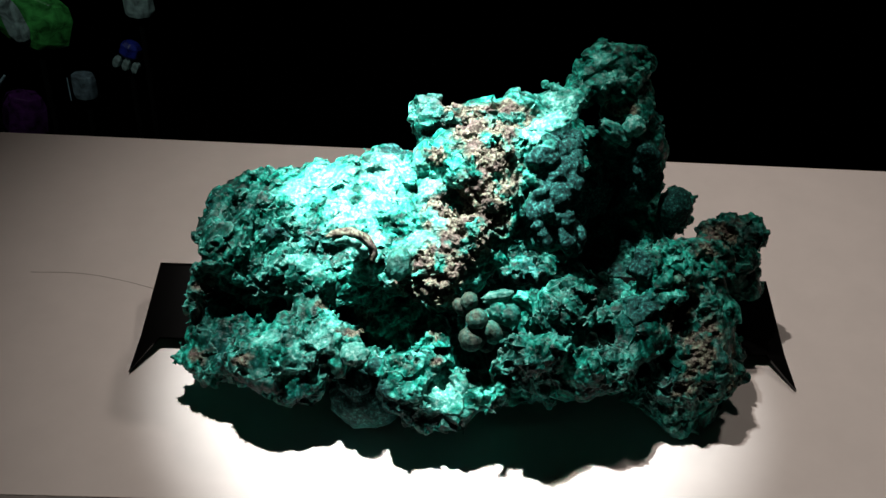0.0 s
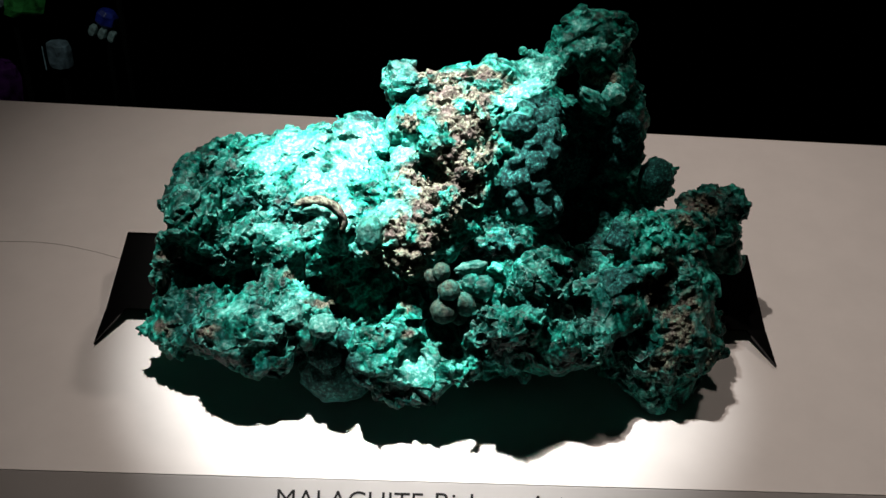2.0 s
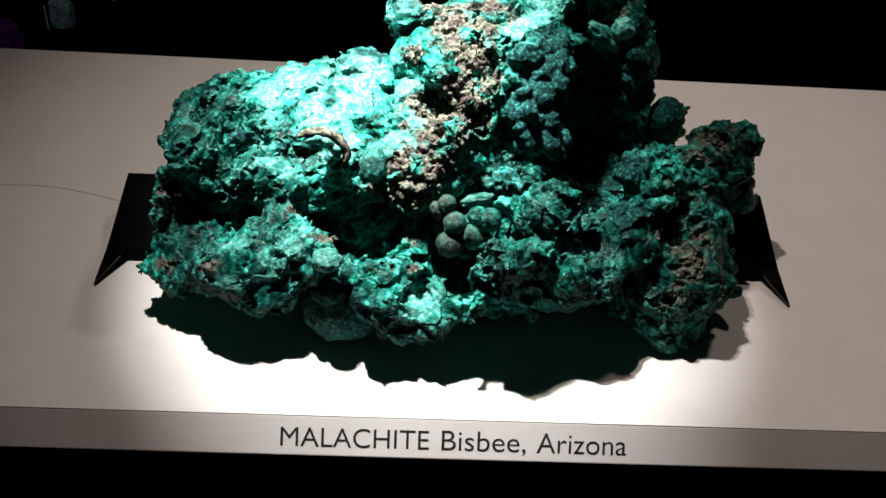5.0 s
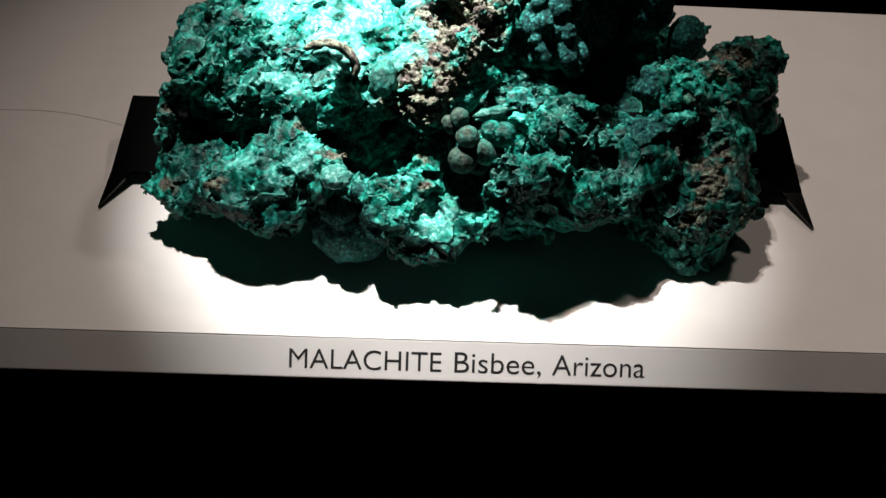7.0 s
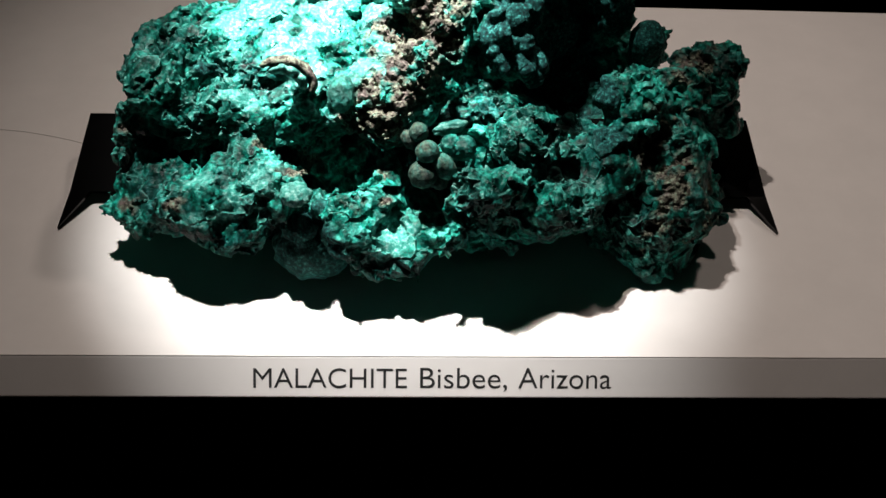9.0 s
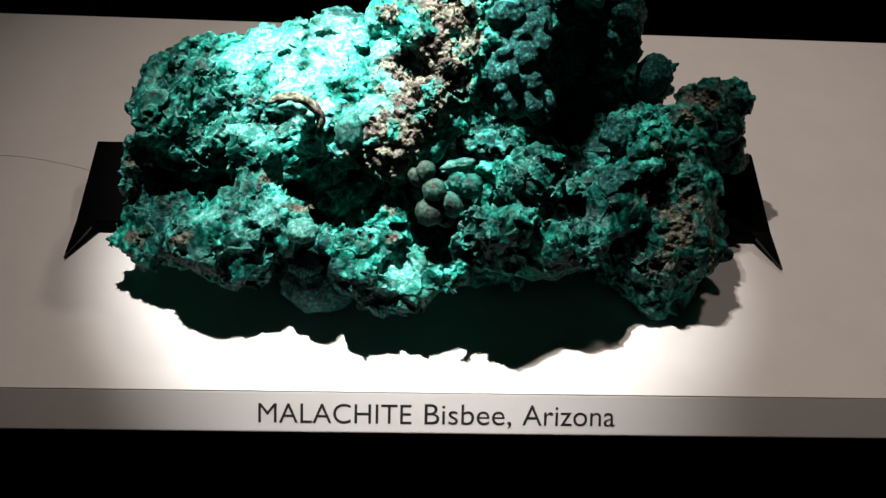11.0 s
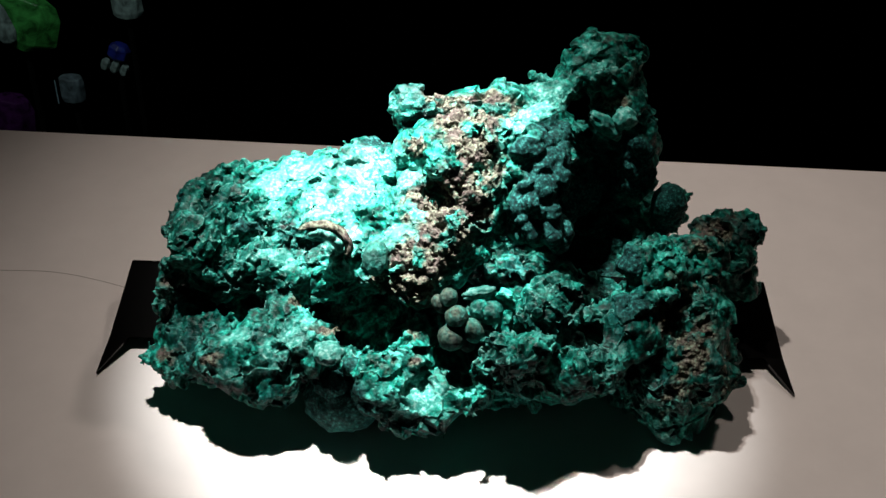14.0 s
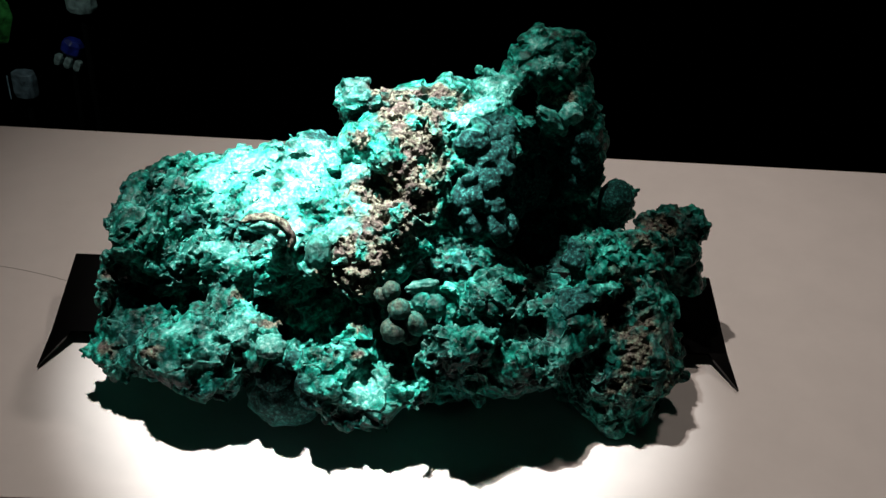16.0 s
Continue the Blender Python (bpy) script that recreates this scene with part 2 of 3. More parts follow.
MASSES.append([  # ridge
    (-0.014, 0.018, 0.107, 0.025, 0.029), (0.007, 0.050, 0.143, 0.025, 0.033), (0.015, 0.112, 0.141, 0.024, 0.018),
    (0.038, 0.115, 0.142, 0.018, 0.019), (-0.026, 0.108, 0.142, 0.017, 0.020), (-0.012, 0.066, 0.135, 0.025, 0.021),
    (-0.018, -0.006, 0.099, 0.024, 0.020), (-0.035, 0.035, 0.106, 0.013, 0.022),
])
MASSES.append([  # ridge flank
    (0.045, 0.058, 0.148, 0.014, 0.016), (0.050, 0.040, 0.135, 0.014, 0.015), (0.046, 0.028, 0.120, 0.013, 0.012),
    (0.059, 0.100, 0.142, 0.017, 0.019), (0.066, 0.130, 0.148, 0.019, 0.014), (0.070, 0.060, 0.146, 0.009, 0.010),
    (0.062, 0.040, 0.135, 0.008, 0.008), (0.063, 0.030, 0.122, 0.007, 0.008), (0.068, 0.026, 0.109, 0.006, 0.007),
    (0.055, 0.028, 0.109, 0.010, 0.008), (0.070, 0.092, 0.141, 0.008, 0.008),
])
MASSES.append([  # crest
    (0.098, 0.150, 0.162, 0.022, 0.019), (0.118, 0.150, 0.134, 0.016, 0.023), (0.127, 0.145, 0.098, 0.015, 0.018),
    (0.131, 0.145, 0.111, 0.011, 0.015), (0.108, 0.140, 0.123, 0.015, 0.011), (0.132, 0.140, 0.070, 0.014, 0.017),
    (0.123, 0.155, 0.165, 0.007, 0.008), (0.082, 0.140, 0.153, 0.013, 0.014), (0.136, 0.140, 0.086, 0.011, 0.012),
])
MASSES.append([  # hollow back
    (0.109, 0.165, 0.009, 0.046, 0.041), (0.150, 0.145, 0.028, 0.019, 0.024), (0.054, 0.085, 0.030, 0.033, 0.021),
    (0.106, 0.100, -0.005, 0.037, 0.022),
])
MASSES.append([  # right lobe
    (0.130, 0.015, 0.092, 0.020, 0.021), (0.158, 0.035, 0.085, 0.021, 0.019), (0.192, 0.060, 0.071, 0.014, 0.021),
    (0.186, 0.065, 0.088, 0.016, 0.010), (0.155, 0.012, 0.054, 0.030, 0.028), (0.200, 0.050, 0.048, 0.012, 0.010),
    (0.113, -0.018, 0.071, 0.018, 0.020), (0.145, -0.024, 0.031, 0.026, 0.022), (0.167, -0.020, 0.039, 0.017, 0.017),
    (0.142, -0.034, 0.006, 0.015, 0.015), (0.163, -0.024, 0.010, 0.014, 0.013), (0.181, 0.000, 0.029, 0.014, 0.015),
])
MASSES.append([  # right lobe
    (0.154, -0.012, 0.051, 0.019, 0.019),
])
MASSES.append([  # small knob
    (0.062, -0.022, 0.095, 0.018, 0.016), (0.064, -0.032, 0.073, 0.010, 0.009), (0.089, -0.010, 0.062, 0.012, 0.012),
    (0.095, -0.030, 0.056, 0.015, 0.013),
])
MASSES.append([  # core
    (0.102, 0.045, 0.059, 0.024, 0.010), (0.007, -0.028, 0.074, 0.012, 0.012), (0.008, 0.030, 0.124, 0.021, 0.021),
    (-0.001, 0.012, 0.120, 0.021, 0.018), (0.020, 0.040, 0.133, 0.015, 0.022), (0.103, 0.060, 0.027, 0.033, 0.016),
    (0.126, 0.135, -0.003, 0.027, 0.020), (0.031, -0.008, 0.038, 0.032, 0.018), (0.165, 0.130, 0.055, 0.012, 0.015),
    (0.048, 0.000, 0.066, 0.022, 0.019), (-0.113, -0.020, 0.035, 0.028, 0.016), (0.107, -0.010, 0.036, 0.023, 0.019),
])
MASSES.append([  # core
    (-0.117, 0.010, 0.026, 0.047, 0.016), (-0.007, -0.012, 0.032, 0.048, 0.023), (0.086, -0.005, 0.027, 0.039, 0.015),
    (0.148, 0.000, 0.027, 0.031, 0.033), (-0.156, 0.005, 0.018, 0.024, 0.018), (0.055, 0.000, 0.023, 0.039, 0.017),
    (0.130, -0.010, 0.009, 0.023, 0.019), (-0.075, 0.075, 0.010, 0.097, 0.040), (0.034, 0.070, 0.008, 0.076, 0.038),
    (0.144, 0.085, -0.013, 0.056, 0.039), (0.012, 0.125, 0.038, 0.060, 0.047), (0.075, 0.155, 0.072, 0.043, 0.039),
])
MASSES.append([  # core
    (0.055, -0.032, 0.050, 0.034, 0.018), (0.050, -0.020, 0.030, 0.040, 0.020), (0.092, 0.050, -0.028, 0.047, 0.030), (0.015, 0.040, -0.022, 0.054, 0.025),
])
HOLLOWS = []
HOLLOWS.append([  # front hollows
    (-0.138, -0.042, 0.103, 0.028, 0.014), (-0.169, -0.030, 0.084, 0.004, 0.016), (-0.046, -0.058, 0.107, 0.022, 0.009),
    (-0.069, -0.045, 0.104, 0.012, 0.006), (0.006, -0.082, 0.100, 0.009, 0.014), (-0.105, -0.088, 0.103, 0.004, 0.005),
    (-0.126, -0.060, 0.102, 0.009, 0.005), (-0.096, -0.050, 0.111, 0.016, 0.005),
])
HOLLOWS.append([  # upper hollows
    (-0.013, 0.012, 0.150, 0.014, 0.011), (-0.051, 0.037, 0.126, 0.011, 0.013), (-0.132, 0.000, 0.110, 0.004, 0.004),
    (-0.151, 0.045, 0.121, 0.013, 0.007), (0.042, 0.075, 0.174, 0.008, 0.007), (-0.042, 0.080, 0.148, 0.008, 0.011),
    (0.095, 0.100, 0.193, 0.005, 0.005), (0.101, 0.100, 0.167, 0.008, 0.007), (0.121, 0.115, 0.171, 0.007, 0.005),
    (-0.118, 0.000, 0.121, 0.009, 0.005), (-0.129, 0.035, 0.121, 0.013, 0.006), (-0.096, 0.000, 0.116, 0.011, 0.004),
])
HOLLOWS.append([  # right hollows
    (0.138, -0.055, 0.123, 0.011, 0.015), (0.104, -0.085, 0.125, 0.007, 0.010), (0.059, -0.075, 0.146, 0.007, 0.007),
    (0.130, -0.030, 0.142, 0.008, 0.003), (0.162, -0.065, 0.083, 0.008, 0.008), (0.059, -0.065, 0.110, 0.003, 0.004),
    (0.077, -0.050, 0.116, 0.013, 0.007), (0.200, 0.020, 0.036, 0.018, 0.016), (0.043, -0.065, 0.110, 0.007, 0.007),
    (0.097, 0.030, 0.087, 0.028, 0.019), (-0.004, 0.000, 0.132, 0.005, 0.004), (0.115, -0.075, 0.124, 0.005, 0.006),
])
BROWN = [
    (0.021, 0.090, 0.163, 0.025, 0.013), (0.006, 0.070, 0.154, 0.022, 0.017), (0.014, 0.050, 0.144, 0.020, 0.021),
    (0.007, 0.030, 0.131, 0.020, 0.020), (-0.013, 0.020, 0.131, 0.017, 0.015), (-0.015, 0.000, 0.113, 0.021, 0.020),
    (0.000, 0.000, 0.123, 0.014, 0.014), (-0.029, -0.020, 0.107, 0.020, 0.011), (-0.016, -0.030, 0.102, 0.014, 0.008),
    (-0.023, -0.075, 0.093, 0.005, 0.007), (-0.066, -0.030, 0.079, 0.014, 0.006), (-0.174, -0.035, 0.053, 0.010, 0.007),
    (-0.171, 0.000, 0.083, 0.008, 0.006), (-0.137, -0.055, 0.071, 0.006, 0.004), (0.108, 0.110, 0.160, 0.013, 0.006),
    (-0.006, 0.100, 0.162, 0.011, 0.008), (-0.030, -0.030, 0.101, 0.012, 0.007), (-0.023, 0.060, 0.146, 0.010, 0.006),
]
MOTTLE = [
    (0.179, 0.040, 0.102, 0.017, 0.019), (0.161, 0.020, 0.099, 0.015, 0.015), (0.140, -0.030, 0.085, 0.014, 0.029),
    (0.165, -0.030, 0.055, 0.021, 0.029), (0.150, -0.050, 0.038, 0.017, 0.016), (0.152, 0.000, 0.091, 0.022, 0.011),
    (-0.042, -0.070, 0.087, 0.010, 0.009), (-0.080, -0.030, 0.089, 0.021, 0.007), (-0.022, -0.060, 0.102, 0.010, 0.008),
]
VELVET = [
    (-0.060, -0.065, 0.043, 0.023, 0.017), (0.157, 0.100, 0.079, 0.016, 0.018), (0.062, 0.070, 0.154, 0.013, 0.015),
    (0.061, 0.040, 0.144, 0.018, 0.018), (0.050, 0.020, 0.132, 0.016, 0.016), (0.066, 0.030, 0.108, 0.013, 0.013),
    (0.128, 0.120, 0.096, 0.018, 0.021), (0.101, 0.120, 0.046, 0.034, 0.038), (0.005, -0.060, 0.106, 0.014, 0.013),
    (0.108, -0.010, 0.123, 0.009, 0.013), (-0.128, 0.020, 0.113, 0.013, 0.005), (0.112, -0.040, 0.108, 0.010, 0.012),
    (-0.051, 0.090, 0.144, 0.009, 0.013), (0.048, 0.050, 0.150, 0.011, 0.011),
]
# pale mineral, with the beam's bright spots painted in
PALE_LIT = [
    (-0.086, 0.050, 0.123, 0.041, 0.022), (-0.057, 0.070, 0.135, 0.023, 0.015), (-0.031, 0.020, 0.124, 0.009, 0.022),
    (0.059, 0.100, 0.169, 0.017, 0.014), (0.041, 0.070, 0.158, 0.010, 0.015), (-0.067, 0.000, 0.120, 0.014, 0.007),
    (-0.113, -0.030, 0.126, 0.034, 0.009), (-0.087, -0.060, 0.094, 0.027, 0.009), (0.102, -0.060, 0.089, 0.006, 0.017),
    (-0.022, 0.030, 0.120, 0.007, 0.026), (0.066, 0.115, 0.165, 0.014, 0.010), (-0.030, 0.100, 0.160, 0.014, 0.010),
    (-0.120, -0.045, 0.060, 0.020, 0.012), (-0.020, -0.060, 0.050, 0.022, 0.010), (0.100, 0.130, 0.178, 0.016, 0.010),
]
# darker green mineral; also paints in the weaker light at left end and right lobe
DEEP_DIM = [
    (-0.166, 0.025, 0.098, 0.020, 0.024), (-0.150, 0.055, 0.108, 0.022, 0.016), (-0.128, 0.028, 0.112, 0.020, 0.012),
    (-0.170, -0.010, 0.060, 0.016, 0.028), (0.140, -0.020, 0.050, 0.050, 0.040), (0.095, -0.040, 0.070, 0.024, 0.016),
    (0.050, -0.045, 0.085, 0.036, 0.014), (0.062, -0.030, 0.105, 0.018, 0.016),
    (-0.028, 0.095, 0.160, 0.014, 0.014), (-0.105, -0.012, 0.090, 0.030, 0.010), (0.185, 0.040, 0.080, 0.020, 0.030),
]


def hashed(i, j, k, seed):
    h = (i * 73856093) ^ (j * 19349663) ^ (k * 83492791) ^ (seed * 2654435761)
    h = (h ^ (h >> 13)) * 1274126177 & 0x7FFFFFFF
    h = (h ^ (h >> 16)) * 668265263 & 0x7FFFFFFF
    return ((h ^ (h >> 15)) & 0xFFFFF) / 1048575.0


def value_noise(p, scale, seed):
    q = p * scale
    f = np.floor(q).astype(np.int64)
    u = q - f
    u = u * u * (3 - 2 * u)
    out = 0
    for a in (0, 1):
        for b in (0, 1):
            for c in (0, 1):
                w = (u[:, 0] if a else 1 - u[:, 0]) * (u[:, 1] if b else 1 - u[:, 1]) * (u[:, 2] if c else 1 - u[:, 2])
                out = out + w * hashed(f[:, 0] + a, f[:, 1] + b, f[:, 2] + c, seed)
    return out * 2 - 1


def fbm(p, scale, seed, octaves=4):
    return sum(value_noise(p, scale * 2.03 ** i, seed + i) * 0.55 ** i for i in range(octaves))


def cells(p, scale, seed):
    """Distance to the nearest scattered point, the way from it, and that point's random number."""
    q = p * scale
    f = np.floor(q).astype(np.int64)
    best, way, tag = np.full(len(p), 9.0), np.zeros((len(p), 3)), np.zeros(len(p))
    for a in (-1, 0, 1):
        for b in (-1, 0, 1):
            for c in (-1, 0, 1):
                i, j, k = f[:, 0] + a, f[:, 1] + b, f[:, 2] + c
                d = q - np.stack([i + hashed(i, j, k, seed), j + hashed(i, j, k, seed + 1), k + hashed(i, j, k, seed + 2)], 1)
                r = np.sqrt((d * d).sum(1))
                near = r < best
                best = np.where(near, r, best)
                way[near] = d[near]
                tag = np.where(near, hashed(i, j, k, seed + 3), tag)
    return best, way, tag


def blend_min(a, b, k):
    h = np.clip(0.5 + 0.5 * (b - a) / k, 0, 1)
    return b + (a - b) * h - k * h * (1 - h)


STEP = 0.0022
LOW, HIGH = np.array((-0.215, -0.085, -0.004)), np.array((0.235, 0.235, 0.215))


def mass_field():
    n = ((HIGH - LOW) / STEP).astype(int)
    axes = [LOW[i] + STEP * np.arange(n[i]) for i in range(3)]
    field = np.full(n, 0.03, np.float32)

    def each(groups, margin):
        for group in groups:
            for x, y, z, rx, r in group:
                c, rad = np.array((x, y, z)), np.array((rx, r, r))
                lo = np.clip(((c - rad - margin - LOW) / STEP).astype(int), 0, n)
                hi = np.clip(((c + rad + margin - LOW) / STEP).astype(int) + 1, 0, n)
                g = np.meshgrid(*[axes[i][lo[i]:hi[i]] for i in range(3)], indexing="ij")
                u = np.sqrt(sum(((g[i] - c[i]) / rad[i]) ** 2 for i in range(3)))
                yield tuple(slice(a, b) for a, b in zip(lo, hi)), (u - 1) * min(rx, r)

    for where, d in each(MASSES, 0.02):
        field[where] = blend_min(field[where], d, 0.011)
    deep = [[(x, y + 0.7 * k * r, z - 0.7 * k * r, rx * (1 - 0.12 * k), r * (1 - 0.08 * k)) for x, y, z, rx, r in group for k in (0.5, 1.4, 2.4)] for group in HOLLOWS]
    for where, d in each(deep, 0.02):
        field[where] = -blend_min(-field[where], d, 0.003)
    # lumpiness of the whole mass
    near = np.argwhere(np.abs(field) < 0.016)
    p = LOW + near * STEP
    lump = fbm(p, 38, 3, 3) * 0.0038
    f1, way, tag = cells(p, 55, 11)
    tilt = np.stack([np.sin(tag * 91 + 1), np.sin(tag * 173 + 2), np.sin(tag * 57 + 4)], 1)
    lump += (tag - 0.5) * 0.003 + (way * tilt).sum(1) / 55 * 0.22
    field[tuple(near.T)] += lump
    field = np.maximum(field, -(axes[2][None, None, :] - 0.0012))
    for i in range(3):
        edge = [slice(None)] * 3
        for e in (0, -1):
            edge[i] = e
            field[tuple(edge)] = 0.03
    return field


def skin(field):
    """Quads on the zero surface of the field."""
    inside = field < 0
    n = np.array(field.shape) - 1
    total, count = np.zeros((*n, 3), np.float32), np.zeros(n, np.int8)
    corner = lambda a, o: a[o[0]:o[0] + n[0], o[1]:o[1] + n[1], o[2]:o[2] + n[2]]
    for axis in range(3):
        for a in (0, 1):
            for b in (0, 1):
                o = [0, 0, 0]
                o[(axis + 1) % 3], o[(axis + 2) % 3] = a, b
                o2 = list(o)
                o2[axis] = 1
                f0, f1 = corner(field, o), corner(field, o2)
                cross = (f0 < 0) != (f1 < 0)
                t = f0[cross] / (f0[cross] - f1[cross])
                place = np.tile(np.array(o, np.float32), (len(t), 1))
                place[:, axis] += t
                total[cross] += place
                count[cross] += 1
    used = count > 0
    index = np.full(n, -1, np.int64)
    index[used] = np.arange(used.sum())
    verts = LOW + STEP * (np.argwhere(used) + total[used] / count[used][:, None])
    quads = []
    for axis in range(3):
        u, v = (axis + 1) % 3, (axis + 2) % 3
        a = [slice(1, -1)] * 3
        b = [slice(1, -1)] * 3
        a[axis], b[axis] = slice(0, -1), slice(1, None)
        s0, s1 = inside[tuple(a)], inside[tuple(b)]
        for cross, flip in ((s0 & ~s1, False), (~s0 & s1, True)):
            at = np.argwhere(cross) + 1
            at[:, axis] -= 1
            ring = []
            for du, dv in ((0, 0), (-1, 0), (-1, -1), (0, -1)):
                c = at.copy()
                c[:, u] += du
                c[:, v] += dv
                ring.append(index[tuple(c.T)])
            q = np.stack(ring, 1)
            quads.append(q[:, ::-1] if flip else q)
    return verts, np.concatenate(quads)


def finer(verts, quads):
    """Each quad becomes four."""
    e = np.sort(np.stack([quads, np.roll(quads, -1, 1)], 2).reshape(-1, 2), 1)
    pairs, back = np.unique(e[:, 0] * len(verts) + e[:, 1], return_inverse=True)
    mid = len(verts) + back.reshape(-1, 4)
    halves = (verts[pairs // len(verts)] + verts[pairs % len(verts)]) / 2
    centre = len(verts) + len(halves) + np.arange(len(quads))
    out = [np.stack([quads[:, i], mid[:, i], centre, mid[:, i - 1]], 1) for i in range(4)]
    return np.concatenate([verts, halves, verts[quads].mean(1)]), np.concatenate(out)


def normals_of(verts, quads):
    a = np.cross(verts[quads[:, 2]] - verts[quads[:, 0]], verts[quads[:, 3]] - verts[quads[:, 1]])
    n = np.stack([np.bincount(quads.ravel(), np.repeat(a[:, i], 4), len(verts)) for i in range(3)], 1)
    return n / np.maximum(np.linalg.norm(n, axis=1, keepdims=True), 1e-12)


def relaxed(verts, quads, share):
    s, c = np.zeros_like(verts), np.bincount(np.concatenate([quads.ravel()] * 2), minlength=len(verts))[:, None]
    for other in (np.roll(quads, 1, 1), np.roll(quads, -1, 1)):
        for i in range(3):
            s[:, i] += np.bincount(quads.ravel(), verts[other.ravel(), i], len(verts))
    return verts * (1 - share) + s / c * share


def zone_weight(q, balls):
    p = q
    w = np.zeros(len(p))
    for x, y, z, rx, r in balls:
        a, b = q[:, 1] - y, q[:, 2] - z
        deep, rise = a * 0.756 - b * 0.655, a * 0.655 + b * 0.756  # zones are short veins that dip into the mass
        d = np.sqrt(((q[:, 0] - x) / rx) ** 2 + (rise / r) ** 2 + (deep / 0.05) ** 2)
        w = np.maximum(w, np.clip((1.15 - d) / 0.3, 0, 1))
    return w


def joined(quads, count):
    """For each vertex the lowest vertex that it hangs together with."""
    label = np.arange(count)
    while True:
        low = label[quads].min(1)
        fresh = label.copy()
        np.minimum.at(fresh, quads.ravel(), np.repeat(low, 4))
        fresh = fresh[fresh]
        if (fresh == label).all():
            break
        label = fresh
    return label


def whole(verts, quads):
    """Leaves out crumbs that hang in the air."""
    label = joined(quads, len(verts))
    main = np.bincount(label).argmax()
    kept = quads[label[quads[:, 0]] == main]
    used, back = np.unique(kept, return_inverse=True)
    return verts[used], back.reshape(-1, 4)


def specimen():
    verts, quads = whole(*skin(mass_field()))
    verts = relaxed(verts, quads, 0.35)
    verts, quads = finer(verts, quads)
    verts = relaxed(verts, quads, 0.4)
    bent = verts + np.stack([fbm(verts, 70, 20 + 10 * i, 3) for i in range(3)], 1) * 0.006
    brown, velvet, pale = zone_weight(bent, BROWN), zone_weight(bent, VELVET), zone_weight(bent, PALE_LIT)
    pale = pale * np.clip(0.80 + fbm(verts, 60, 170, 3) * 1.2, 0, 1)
    mottle, deep = zone_weight(bent, MOTTLE), zone_weight(bent, DEEP_DIM)
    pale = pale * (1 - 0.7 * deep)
    brown = np.maximum(brown, mottle * np.clip((fbm(verts, 95, 140, 3) + 0.02) * 5, 0, 1))
    brown = brown * np.clip(1.35 + fbm(verts, 110, 150, 3) * 2.2, 0, 1)
    velvet = velvet * (1 - brown)
    green = np.clip(1 - brown - velvet, 0, 1)
    n = normals_of(verts, quads)
    # broken green: tilted facets; velvety: clustered domes; brown: pitted crumbs
    f1, way, tag = cells(verts + fbm(verts, 90, 5, 2)[:, None] * 0.0012, 74, 31)
    tilt = np.stack([np.sin(tag * 91 + 1), np.sin(tag * 173 + 2), np.sin(tag * 57 + 4)], 1)
    facet = (tag - 0.5) * 0.0016 + (way * tilt).sum(1) / 74 * 0.26
    g1, gway, gtag = cells(verts + fbm(verts, 200, 6, 2)[:, None] * 0.0006, 165, 35)
    gtilt = np.stack([np.sin(gtag * 81 + 1), np.sin(gtag * 113 + 2), np.sin(gtag * 67 + 4)], 1)
    busy = np.clip(fbm(verts, 30, 8, 2) * 2.2 + 0.55, 0, 1)
    facet = facet * (0.55 + 0.45 * busy) + ((gtag - 0.5) * 0.0007 + (gway * gtilt).sum(1) / 165 * 0.24) * busy
    facet = facet - np.clip(fbm(verts, 75, 61, 3) - 0.40, 0, 0.3) * 0.010 * (1 - 0.6 * pale)
    f2, _, tag2 = cells(verts, 80, 41)
    f3, _, _ = cells(verts, 330, 47)
    dome = (0.45 - f2 ** 2) * 0.0085 + (0.5 - f3 ** 2) * 0.0009 + fbm(verts, 200, 49, 3) * 0.0005
    f4, _, tag4 = cells(verts + fbm(verts, 200, 5, 2)[:, None] * 0.001, 270, 53)
    crumb = fbm(verts, 230, 55, 4) * 0.0017 + (0.45 - f4) * 0.0022 + (tag4 - 0.5) * 0.0014 - np.clip(fbm(verts, 115, 57, 3) - 0.26, 0, 0.4) * 0.014
    rough = fbm(verts, 240, 71, 3) * 0.0003
    verts = verts + n * (green * (facet + rough) * (1 - 0.6 * pale) + velvet * dome + brown * crumb)[:, None]
    verts = relaxed(verts, quads, 0.10)
    verts[:, 2] = np.maximum(verts[:, 2], 0.0008)
    # broken rims are bruised paler, as thin malachite is
    rim = np.clip(((verts - relaxed(verts, quads, 1.0)) * normals_of(verts, quads)).sum(1) / 0.00028 - 0.15, 0, 1)
    pale = np.maximum(pale, rim * np.clip(0.25 + fbm(verts, 50, 180, 2), 0, 0.5))
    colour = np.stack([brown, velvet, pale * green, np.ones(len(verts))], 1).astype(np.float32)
    # the dark zones lower the cell tone, partly as painted dimness
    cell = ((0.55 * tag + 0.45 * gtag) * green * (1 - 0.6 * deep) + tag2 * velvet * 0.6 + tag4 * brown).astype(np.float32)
    c, kind = verts[quads].mean(1), np.zeros(len(quads), int)
    crest, lobe = (c[:, 0] > 0.075) & (c[:, 2] > 0.125), (c[:, 0] > 0.115) & (c[:, 2] <= 0.125)
    kind[crest], kind[lobe] = 1, 2
    kind[(velvet[quads].mean(1) > 0.5) & ~crest & ~lobe] = 3
    kind[brown[quads].mean(1) > 0.5] = 4
